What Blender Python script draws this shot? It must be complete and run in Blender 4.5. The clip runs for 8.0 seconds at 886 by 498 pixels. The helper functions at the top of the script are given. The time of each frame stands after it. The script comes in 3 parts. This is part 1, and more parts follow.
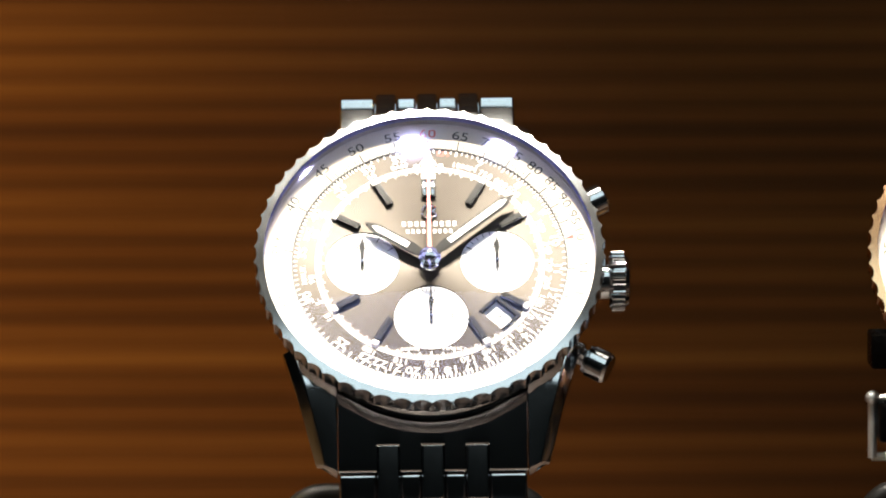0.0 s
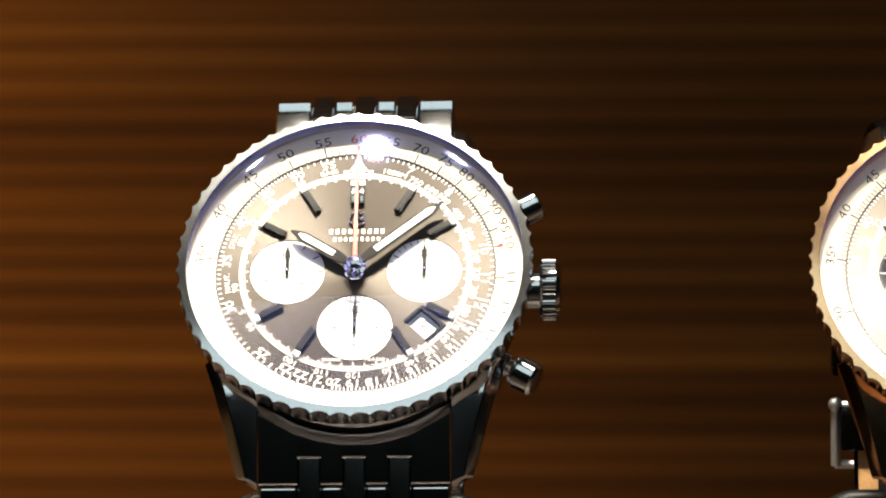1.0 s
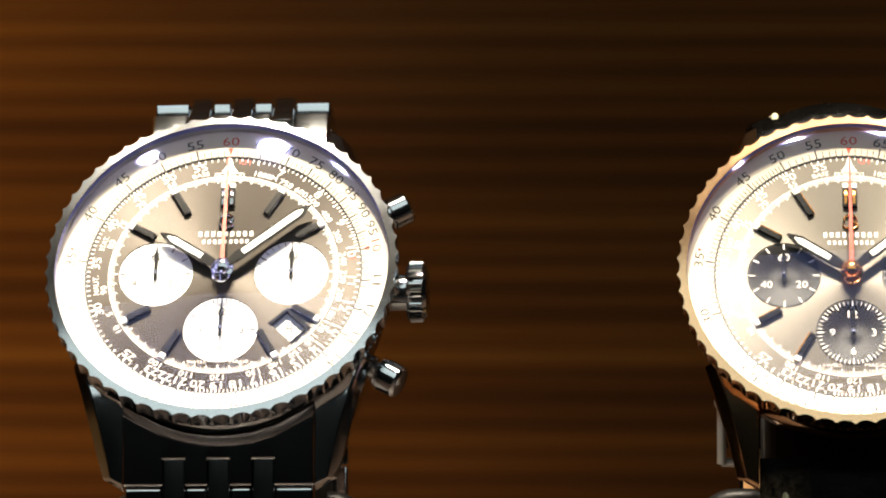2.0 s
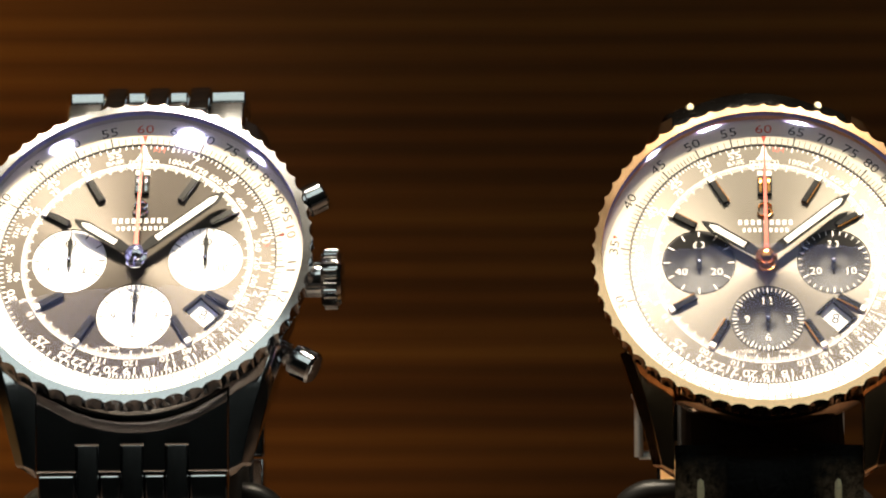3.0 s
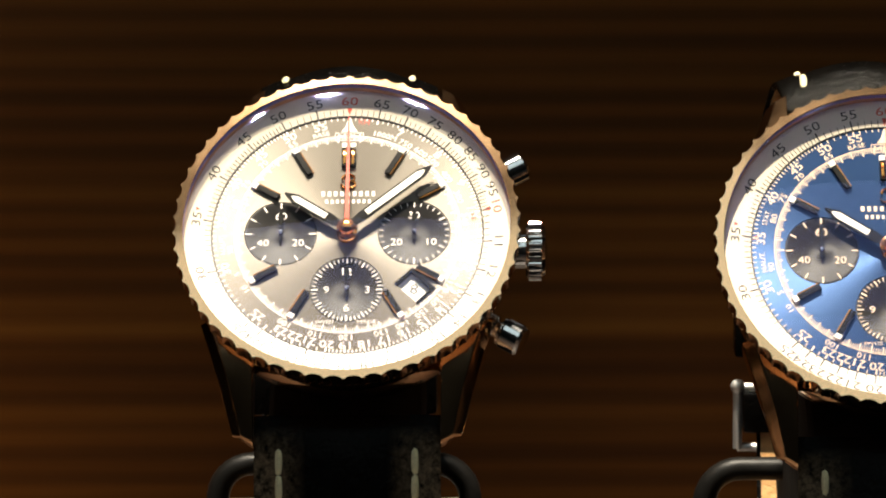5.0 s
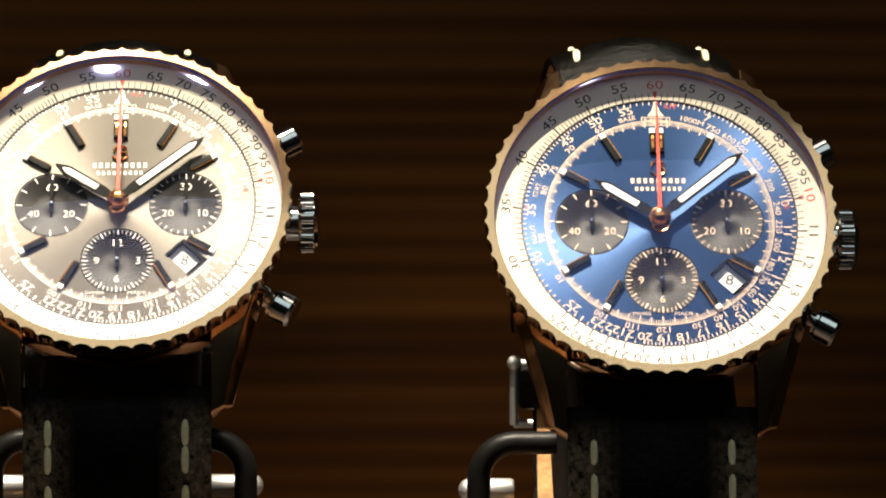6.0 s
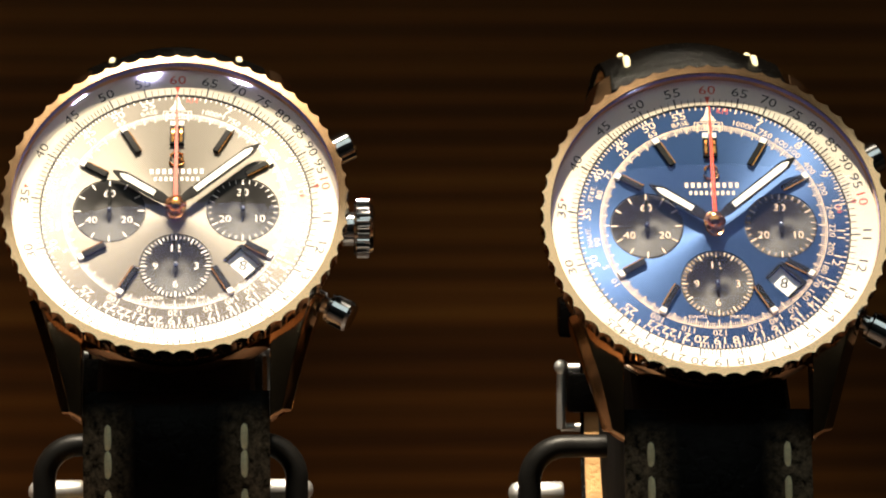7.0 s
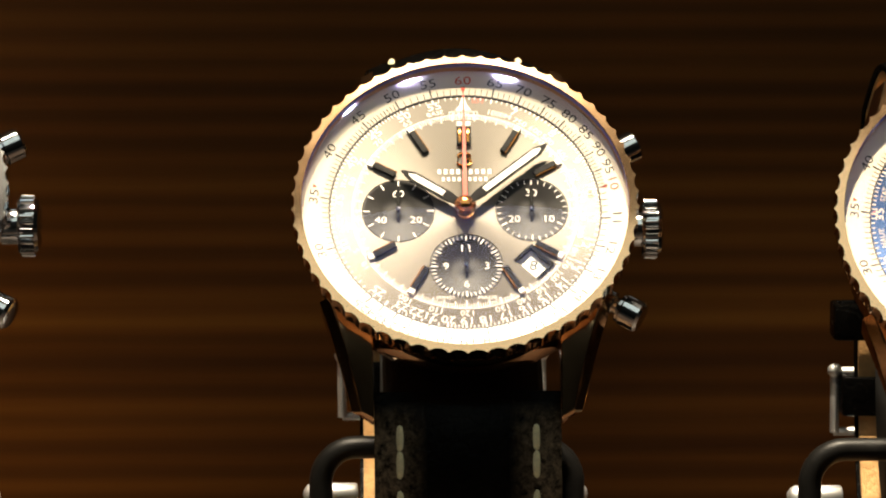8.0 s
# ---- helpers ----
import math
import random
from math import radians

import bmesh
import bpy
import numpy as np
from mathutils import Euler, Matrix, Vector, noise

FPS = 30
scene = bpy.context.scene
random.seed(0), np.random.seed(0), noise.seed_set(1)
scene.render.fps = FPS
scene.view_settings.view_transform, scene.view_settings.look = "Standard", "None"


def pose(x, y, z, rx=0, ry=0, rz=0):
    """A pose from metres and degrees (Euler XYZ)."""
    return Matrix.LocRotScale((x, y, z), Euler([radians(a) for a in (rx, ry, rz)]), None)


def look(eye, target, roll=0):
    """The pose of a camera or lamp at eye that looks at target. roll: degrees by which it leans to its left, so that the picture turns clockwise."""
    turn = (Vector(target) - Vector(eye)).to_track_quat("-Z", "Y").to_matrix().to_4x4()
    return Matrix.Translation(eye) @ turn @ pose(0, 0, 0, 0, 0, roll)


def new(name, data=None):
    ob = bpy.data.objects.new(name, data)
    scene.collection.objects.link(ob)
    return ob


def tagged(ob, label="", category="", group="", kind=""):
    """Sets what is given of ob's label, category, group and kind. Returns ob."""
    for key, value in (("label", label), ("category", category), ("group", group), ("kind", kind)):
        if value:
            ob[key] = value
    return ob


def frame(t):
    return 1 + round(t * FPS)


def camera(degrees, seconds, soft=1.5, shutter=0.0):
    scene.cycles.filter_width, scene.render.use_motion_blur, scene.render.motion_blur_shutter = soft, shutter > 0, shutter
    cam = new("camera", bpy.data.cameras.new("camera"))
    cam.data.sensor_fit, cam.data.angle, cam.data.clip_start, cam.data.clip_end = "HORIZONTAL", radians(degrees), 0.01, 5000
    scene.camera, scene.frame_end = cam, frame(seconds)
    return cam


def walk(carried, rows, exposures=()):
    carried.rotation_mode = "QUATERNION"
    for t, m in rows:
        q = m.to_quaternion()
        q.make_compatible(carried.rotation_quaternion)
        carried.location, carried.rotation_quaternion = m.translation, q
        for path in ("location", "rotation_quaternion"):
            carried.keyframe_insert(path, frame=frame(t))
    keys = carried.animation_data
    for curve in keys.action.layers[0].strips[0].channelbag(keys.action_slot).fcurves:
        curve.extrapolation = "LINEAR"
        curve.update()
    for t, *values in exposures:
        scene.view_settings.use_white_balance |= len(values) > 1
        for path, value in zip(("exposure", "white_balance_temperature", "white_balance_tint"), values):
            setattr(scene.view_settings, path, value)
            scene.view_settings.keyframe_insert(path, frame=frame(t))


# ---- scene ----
cam = camera(16, 8.0, soft=2.0)
PATH = [
    (0, 0.00279, -0.37292, 0.13915, 84.239, 0.124, 0.175),
    (0.5, 0.02351, -0.36968, 0.13902, 84.073, -0.012, 1.764),
    (1, 0.02877, -0.36511, 0.14355, 83.598, 0.294, 2.873),
    (1.5, 0.04071, -0.36644, 0.14364, 83.711, 0.330, 3.473),
    (1.7, 0.04533, -0.36604, 0.14629, 83.258, 0.366, 3.588),
    (2, 0.04956, -0.36618, 0.14711, 83.126, 0.349, 3.646),
    (2.25, 0.05016, -0.36599, 0.14715, 83.065, 0.292, 3.417),
    (2.5, 0.05001, -0.36560, 0.14650, 83.082, 0.235, 3.070),
    (2.8, 0.05137, -0.36499, 0.14463, 83.256, 0.219, 2.676),
    (3, 0.05160, -0.36625, 0.14103, 83.807, 0.245, 2.420),
    (3.5, 0.05874, -0.36351, 0.13876, 83.895, 0.295, 1.938),
    (4, 0.06479, -0.36452, 0.13991, 83.662, 0.235, 1.390),
    (4.5, 0.07420, -0.36602, 0.14013, 83.748, 0.086, 0.496),
    (5, 0.08163, -0.36659, 0.13770, 83.786, -0.048, -0.626),
    (5.2, 0.08453, -0.36677, 0.13577, 83.792, -0.143, -1.145),
    (5.5, 0.08799, -0.36705, 0.13399, 83.882, -0.257, -2.018),
    (5.75, 0.08925, -0.36727, 0.13263, 84.044, -0.358, -2.868),
    (6, 0.08886, -0.36755, 0.13135, 84.255, -0.444, -3.652),
    (6.3, 0.08598, -0.36803, 0.12991, 84.535, -0.502, -4.270),
    (6.5, 0.08240, -0.36852, 0.12873, 84.768, -0.521, -4.565),
    (7, 0.07794, -0.36964, 0.13084, 84.451, -0.325, -4.279),
    (7.5, 0.06688, -0.36893, 0.12964, 84.617, -0.302, -3.540),
    (8, 0.05579, -0.36717, 0.12749, 84.920, -0.170, -2.387),
]

EXPOSURE = [(0, 0.45, 6100, 10), (0.5, 0.25, 6250, 10), (1.0, 0.17, 6350, 10), (1.7, 0.17, 6450, 10), (2.8, 0.1, 6800, 10), (4.0, 0.0, 6700, 10), (5.2, 0.0, 6550, 10),
            (6.3, -0.1, 6650, 10), (7.0, 0.0, 6850, 10), (8.0, 0.0, 7200, 10)]
walk(cam, [(r[0], pose(*r[1:])) for r in PATH], EXPOSURE)

# ---------------------------------------------------------------- light
world = bpy.data.worlds.new("world")
scene.world = world
world.use_nodes = True
world.node_tree.nodes["Background"].inputs[0].default_value = (0.9, 0.75, 0.6, 1)
world.node_tree.nodes["Background"].inputs[1].default_value = 0.002

LED_Y, LED_Z = -0.012, 0.42


def disc_lamp(name, watts, colour, m, size, spread):
    data = bpy.data.lights.new(name, "AREA")
    data.energy, data.color = watts, colour
    data.shape, data.size, data.spread = "DISK", size, spread
    ob = new(name, data)
    ob.matrix_world = m
    return ob


def spot_lamp(name, watts, colour, m, cone, radius):
    data = bpy.data.lights.new(name, "SPOT")
    data.energy, data.color = watts, colour
    data.spot_size, data.spot_blend, data.shadow_soft_size = cone, 1.0, radius
    ob = new(name, data)
    ob.matrix_world = m
    return ob


LEDS = ((-0.090, -0.080, 0.100), (-0.012, -0.008, 0.100), (0.041, 0.046, 0.085), (0.102, 0.126, 0.135))
for x, aim, watts in LEDS:
    disc_lamp("led_lamp", watts, (1.0, 0.89, 0.71), look((x, LED_Y, LED_Z - 0.0135), (aim, 0.001, 0.09)), size=0.014, spread=radians(32))
spot_lamp("warm_spot", 11.5, (1.0, 0.69, 0.25), look((-0.27, -0.10, 0.40), (-0.182, 0.09, 0.11)), cone=radians(56), radius=0.02)

# ---------------------------------------------------------------- materials


class Nodes:
    def __init__(self, name):
        self.mat = bpy.data.materials.new(name)
        self.mat.use_nodes = True
        self.tree = self.mat.node_tree
        self.bsdf = self.tree.nodes["Principled BSDF"]

    def add(self, kind, **values):
        n = self.tree.nodes.new(kind)
        for key, value in values.items():
            if key == "operation":
                n.operation = value
            elif key == "feature":
                n.feature = value
            else:
                n.inputs[key].default_value = value
        return n

    def link(self, a, b):
        self.tree.links.new(a, b)

    def coords(self, scale, kind="Object"):
        c = self.add("ShaderNodeTexCoord")
        m = self.add("ShaderNodeMapping")
        m.inputs["Scale"].default_value = scale
        self.link(c.outputs[kind], m.inputs["Vector"])
        return m.outputs["Vector"]

    def ramp(self, fac, stops):
        r = self.add("ShaderNodeValToRGB")
        r.color_ramp.elements[0].position, r.color_ramp.elements[0].color = stops[0][0], (*stops[0][1], 1)
        r.color_ramp.elements[1].position, r.color_ramp.elements[1].color = stops[-1][0], (*stops[-1][1], 1)
        for p, c in stops[1:-1]:
            r.color_ramp.elements.new(p).color = (*c, 1)
        self.link(fac, r.inputs["Fac"])
        return r.outputs["Color"]

    def bump(self, height, strength, distance):
        b = self.add("ShaderNodeBump", Strength=strength, Distance=distance)
        self.link(height, b.inputs["Height"])
        self.link(b.outputs["Normal"], self.bsdf.inputs["Normal"])


def plain(name, colour, rough, metal=0.0, grain=3000.0, vary=0.12, bump=0.0, coat=0.0, spec=0.5):
    """A surface with fine tone and gloss variation at two scales."""
    n = Nodes(name)
    n.bsdf.inputs["Metallic"].default_value = metal
    n.bsdf.inputs["Coat Weight"].default_value = coat
    n.bsdf.inputs["Specular IOR Level"].default_value = spec
    fine = n.add("ShaderNodeTexNoise", Scale=grain, Detail=3.0)
    wide = n.add("ShaderNodeTexNoise", Scale=grain / 14, Detail=2.0)
    v = n.coords((1, 1, 1))
    n.link(v, fine.inputs["Vector"])
    n.link(v, wide.inputs["Vector"])
    mix = n.add("ShaderNodeMath", operation="ADD")
    n.link(fine.outputs["Fac"], mix.inputs[0])
    n.link(wide.outputs["Fac"], mix.inputs[1])
    half = n.add("ShaderNodeMath", operation="MULTIPLY")
    half.inputs[1].default_value = 0.5
    n.link(mix.outputs[0], half.inputs[0])
    lo = tuple(c * (1 - vary) for c in colour)
    hi = tuple(min(1, c * (1 + vary)) for c in colour)
    n.link(n.ramp(half.outputs[0], [(0.3, lo), (0.7, hi)]), n.bsdf.inputs["Base Color"])
    rr = n.add("ShaderNodeMapRange")
    rr.inputs["To Min"].default_value, rr.inputs["To Max"].default_value = rough * 0.75, rough * 1.25
    n.link(wide.outputs["Fac"], rr.inputs["Value"])
    n.link(rr.outputs["Result"], n.bsdf.inputs["Roughness"])
    if bump:
        n.bump(fine.outputs["Fac"], bump, 0.0002)
    return n.mat


def sunburst(name, colour, rough=0.36, metal=0.55):
    """A brushed dial, the grain running out from its centre."""
    n = Nodes(name)
    n.bsdf.inputs["Metallic"].default_value = metal
    n.bsdf.inputs["Roughness"].default_value = rough
    c = n.add("ShaderNodeTexCoord")
    sep = n.add("ShaderNodeSeparateXYZ")
    n.link(c.outputs["Object"], sep.inputs[0])
    at = n.add("ShaderNodeMath", operation="ARCTAN2")
    n.link(sep.outputs["Y"], at.inputs[0])
    n.link(sep.outputs["X"], at.inputs[1])
    comb = n.add("ShaderNodeCombineXYZ")
    n.link(at.outputs[0], comb.inputs["X"])
    rays = n.add("ShaderNodeTexNoise", Scale=60.0, Detail=4.0, Roughness=0.7)
    n.link(comb.outputs[0], rays.inputs["Vector"])
    speck = n.add("ShaderNodeTexNoise", Scale=6000.0, Detail=2.0)
    n.link(c.outputs["Object"], speck.inputs["Vector"])
    mix = n.add("ShaderNodeMath", operation="ADD")
    n.link(rays.outputs["Fac"], mix.inputs[0])
    n.link(speck.outputs["Fac"], mix.inputs[1])
    half = n.add("ShaderNodeMath", operation="MULTIPLY")
    half.inputs[1].default_value = 0.5
    n.link(mix.outputs[0], half.inputs[0])
    n.link(n.ramp(half.outputs[0], [(0.3, tuple(c * 0.86 for c in colour)), (0.7, tuple(min(1, c * 1.14) for c in colour))]), n.bsdf.inputs["Base Color"])
    n.bump(half.outputs[0], 0.1, 0.00004)
    n.bsdf.inputs["Anisotropic"].default_value = 0.75
    n.bsdf.inputs["Specular IOR Level"].default_value = 0.35
    tan = n.add("ShaderNodeTangent")
    tan.direction_type, tan.axis = "RADIAL", "Z"
    n.link(tan.outputs[0], n.bsdf.inputs["Tangent"])
    return n.mat


BAND, BAND_AT = 0.0040, 0.09205


def wood_veneer(name):
    """Dark brown veneer, its grain in long level bands."""
    n = Nodes(name)
    pos = n.add("ShaderNodeTexCoord")
    sep = n.add("ShaderNodeSeparateXYZ")
    n.link(pos.outputs["Object"], sep.inputs[0])
    drift = n.add("ShaderNodeTexNoise", Scale=1.0, Detail=2.0)
    n.link(n.coords((5, 5, 60)), drift.inputs["Vector"])
    swing = n.add("ShaderNodeMath", operation="MULTIPLY_ADD")
    swing.inputs[1].default_value = 0.0022
    n.link(drift.outputs["Fac"], swing.inputs[0])
    n.link(sep.outputs["Z"], swing.inputs[2])
    phase = n.add("ShaderNodeMath", operation="MULTIPLY_ADD")
    phase.inputs[1].default_value = 2 * math.pi / BAND
    phase.inputs[2].default_value = 2 * math.pi * (0.25 - (BAND_AT + 0.0011) / BAND)
    n.link(swing.outputs[0], phase.inputs[0])
    band = n.add("ShaderNodeMath", operation="SINE")
    n.link(phase.outputs[0], band.inputs[0])
    wide = n.add("ShaderNodeTexNoise", Scale=1.0, Detail=2.0, Distortion=0.0)
    n.link(n.coords((1.6, 1.6, 110)), wide.inputs["Vector"])
    fibre = n.add("ShaderNodeTexNoise", Scale=1.0, Detail=4.0)
    n.link(n.coords((40, 40, 1500)), fibre.inputs["Vector"])
    a = n.add("ShaderNodeMath", operation="MULTIPLY_ADD")
    a.inputs[1].default_value = 0.09
    n.link(band.outputs[0], a.inputs[0])
    n.link(wide.outputs["Fac"], a.inputs[2])
    b = n.add("ShaderNodeMath", operation="MULTIPLY_ADD")
    b.inputs[1].default_value = 0.12
    n.link(fibre.outputs["Fac"], b.inputs[0])
    n.link(a.outputs[0], b.inputs[2])
    col = n.ramp(b.outputs[0], [(0.30, (0.055, 0.0160, 0.0018)), (0.50, (0.084, 0.0258, 0.0029)), (0.64, (0.118, 0.0385, 0.0047)), (0.86, (0.170, 0.061, 0.0085))])
    n.link(col, n.bsdf.inputs["Base Color"])
    n.bsdf.inputs["Roughness"].default_value = 0.6
    n.bsdf.inputs["Specular IOR Level"].default_value = 0.18
    n.bump(b.outputs[0], 0.12, 0.0004)
    return n.mat


def crystal_glass(name):
    n = Nodes(name)
    n.tree.nodes.remove(n.bsdf)
    clear = n.add("ShaderNodeBsdfTransparent")
    clear.inputs["Color"].default_value = (0.985, 0.985, 0.98, 1)
    gloss = n.add("ShaderNodeBsdfGlossy", Roughness=0.03)
    gloss.inputs["Color"].default_value = (0.42, 0.46, 1.0, 1)
    fres = n.add("ShaderNodeFresnel", IOR=1.6)
    mix = n.add("ShaderNodeMixShader")
    n.link(fres.outputs[0], mix.inputs[0])
    n.link(clear.outputs[0], mix.inputs[1])
    n.link(gloss.outputs[0], mix.inputs[2])
    n.link(mix.outputs[0], n.tree.nodes["Material Output"].inputs["Surface"])
    return n.mat


def leather(name, colour, worn_lit=None):
    """Grained leather; a second colour paints its matt, rubbed borders and the light caught along the stitches."""
    n = Nodes(name)
    v = n.coords((1, 1, 1))
    cell = n.add("ShaderNodeTexVoronoi", Scale=420.0, feature="DISTANCE_TO_EDGE")
    grain = n.add("ShaderNodeTexNoise", Scale=1800.0, Detail=5.0, Roughness=0.65)
    wear = n.add("ShaderNodeTexNoise", Scale=220.0, Detail=4.0)
    for t in (cell, grain, wear):
        n.link(v, t.inputs["Vector"])
    lim = n.add("ShaderNodeMath", operation="MINIMUM")
    lim.inputs[1].default_value = 0.12
    n.link(cell.outputs["Distance"], lim.inputs[0])
    h = n.add("ShaderNodeMath", operation="MULTIPLY_ADD")
    h.inputs[1].default_value = 2.0
    n.link(lim.outputs[0], h.inputs[0])
    n.link(grain.outputs["Fac"], h.inputs[2])
    base = n.ramp(wear.outputs["Fac"], [(0.3, tuple(c * 0.6 for c in colour)), (0.7, tuple(c * 1.5 for c in colour))])
    rr = n.add("ShaderNodeMapRange")
    rr.inputs["To Min"].default_value, rr.inputs["To Max"].default_value = 0.16, 0.34
    n.link(grain.outputs["Fac"], rr.inputs["Value"])
    n.link(rr.outputs["Result"], n.bsdf.inputs["Roughness"])
    if worn_lit:
        sep = n.add("ShaderNodeSeparateXYZ")
        n.link(v, sep.inputs[0])
        side = n.add("ShaderNodeMath", operation="ABSOLUTE")
        n.link(sep.outputs["X"], side.inputs[0])
        across = n.add("ShaderNodeMapRange", **{"From Min": 0.0048, "From Max": 0.0085})
        n.link(side.outputs[0], across.inputs["Value"])
        along = n.add("ShaderNodeMapRange", **{"From Min": -0.0225, "From Max": -0.0265})
        n.link(sep.outputs["Y"], along.inputs["Value"])
        border_noise = n.add("ShaderNodeTexNoise", Scale=900.0, Detail=6.0, Roughness=0.75)
        n.link(v, border_noise.inputs["Vector"])
        lit_fleck = n.add("ShaderNodeMapRange", **{"From Min": 0.36, "From Max": 0.68})
        n.link(border_noise.outputs["Fac"], lit_fleck.inputs["Value"])
        m1 = n.add("ShaderNodeMath", operation="MULTIPLY")
        m2 = n.add("ShaderNodeMath", operation="MULTIPLY")
        n.link(across.outputs["Result"], m1.inputs[0])
        n.link(along.outputs["Result"], m1.inputs[1])
        n.link(m1.outputs[0], m2.inputs[0])
        n.link(lit_fleck.outputs["Result"], m2.inputs[1])
        mix = n.add("ShaderNodeMix")
        mix.data_type = "RGBA"
        n.link(m2.outputs[0], mix.inputs[0])
        n.link(base, mix.inputs[6])
        mix.inputs[7].default_value = (*worn_lit, 1)
        base = mix.outputs[2]
    n.link(base, n.bsdf.inputs["Base Color"])
    n.bsdf.inputs["Sheen Weight"].default_value = 0.0
    n.bsdf.inputs["Specular IOR Level"].default_value = 0.06
    n.bsdf.inputs["Sheen Tint"].default_value = (0.75, 0.52, 0.34, 1)
    n.bump(h.outputs[0], 0.6, 0.0003)
    return n.mat


STEEL = plain("polished_steel", (0.62, 0.63, 0.65), 0.10, 1.0, vary=0.05)
GOLD = plain("rose_gold", (0.88, 0.55, 0.31), 0.12, 1.0, vary=0.06)
COPPER = plain("copper_gilt", (0.86, 0.38, 0.11), 0.14, 1.0, vary=0.06)
WHITE = plain("white_enamel", (0.80, 0.79, 0.75), 0.35, vary=0.03)
CREAM = plain("cream_ring", (0.62, 0.56, 0.45), 0.4, vary=0.03)
BLACK = plain("black_lacquer", (0.010, 0.0095, 0.009), 0.22, vary=0.3, spec=0.22)
INK = plain("black_ink", (0.02, 0.02, 0.02), 0.5, vary=0.2)
RED = plain("red_ink", (0.55, 0.06, 0.03), 0.5, vary=0.1)
ORANGE = plain("red_lacquer", (0.62, 0.06, 0.025), 0.35, vary=0.08)
PALE = plain("pale_ink", (0.80, 0.76, 0.70), 0.5, vary=0.05)
GOLD_INK = plain("gilt_ink", (0.72, 0.56, 0.42), 0.45, vary=0.06)
LUME = plain("pale_lume", (0.82, 0.80, 0.70), 0.5, vary=0.04)
GREY_DIAL = sunburst("grey_dial", (0.042, 0.034, 0.026), rough=0.42, metal=0.5)
SILVER_DIAL = sunburst("silver_dial", (0.150, 0.134, 0.112), rough=0.42, metal=0.5)
BLUE_DIAL = sunburst("blue_dial", (0.030, 0.068, 0.165), rough=0.38, metal=0.65)
DARK_SUB = sunburst("charcoal_subdial", (0.013, 0.0115, 0.0105), rough=0.55, metal=0.0)
CRYSTAL = crystal_glass("watch_crystal")
# The brown is wear plus the light the stitch borders catch, put into colour.
LEATHER = leather("black_leather", (0.0018, 0.0016, 0.0014), worn_lit=(0.20, 0.145, 0.095))
TAN = leather("tan_lining", (0.62, 0.36, 0.16))
THREAD = plain("pale_thread", (0.74, 0.66, 0.42), 0.8, grain=9000.0, vary=0.3, bump=0.4)
RUBBER = plain("black_rubber", (0.008, 0.0075, 0.007), 0.42, vary=0.3, bump=0.1, spec=0.2)
VELVET = plain("black_velvet", (0.006, 0.006, 0.006), 0.9, vary=0.3, bump=0.3)
SATIN = plain("satin_chrome", (0.92, 0.92, 0.92), 0.5, 1.0, vary=0.03)
WOOD = wood_veneer("dark_wood_veneer")
SHELF = plain("dark_shelf", (0.024, 0.012, 0.006), 0.5, grain=300.0, vary=0.12)
DARK = plain("dark_plaster", (0.009, 0.008, 0.007), 0.8, grain=60.0, vary=0.15)
PANEL = Nodes("luminous_panel").mat
PANEL.node_tree.nodes["Principled BSDF"].inputs["Base Color"].default_value = (0.4, 0.5, 0.55, 1)
PANEL.node_tree.nodes["Principled BSDF"].inputs["Emission Color"].default_value = (0.79, 0.94, 0.92, 1)
PANEL.node_tree.nodes["Principled BSDF"].inputs["Emission Strength"].default_value = 1.0
LAMP_BODY = plain("black_aluminium", (0.02, 0.02, 0.02), 0.4, vary=0.2)

# ---------------------------------------------------------------- mesh helpers (millimetres)
MM = 0.001


def mesh_object(name, bm, material, scale=MM, smooth=True, sharp=35):
    me = bpy.data.meshes.new(name)
    if scale != 1:
        bmesh.ops.scale(bm, vec=(scale,) * 3, verts=bm.verts)
    bm.normal_update()
    if smooth:
        limit = radians(sharp)
        for f in bm.faces:
            f.smooth = True
        for e in bm.edges:
            if len(e.link_faces) == 2 and e.calc_face_angle(0) > limit:
                e.smooth = False
    bm.to_mesh(me)
    bm.free()
    for m in (material if isinstance(material, (list, tuple)) else [material]):
        me.materials.append(m)
    return new(name, me)


def part(name, bm, material, parent, label="", sharp=35):
    ob = mesh_object(name, bm, material, sharp=sharp)
    ob.parent = parent
    return tagged(ob, label)


def share(name, mesh, parent, m):
    """One more part on a mesh that exists, at the pose m in its parent."""
    ob = new(name, mesh)
    ob.parent = parent
    ob.matrix_basis = m
    return ob


def lathe(bm, profile, n=96, turn=None, close=False):
    """Turns a profile of (radius, height) round z; turn: a matrix for the result."""
    rings = []
    for r, z in profile:
        if r < 1e-6:
            v = bm.verts.new((0, 0, z))
            rings.append([v] * n)
        else:
            rings.append([bm.verts.new((r * math.cos(2 * math.pi * i / n), r * math.sin(2 * math.pi * i / n), z)) for i in range(n)])
    pairs = list(zip(rings, rings[1:])) + ([(rings[-1], rings[0])] if close else [])
    for a, b in pairs:
        for i in range(n):
            j = (i + 1) % n
            vs = []
            for v in (a[i], a[j], b[j], b[i]):
                if v not in vs:
                    vs.append(v)
            if len(vs) > 2:
                bm.faces.new(vs)
    if turn is not None:
        vs = {v for ring in rings for v in ring}
        bmesh.ops.transform(bm, matrix=turn, verts=list(vs))
    return bm


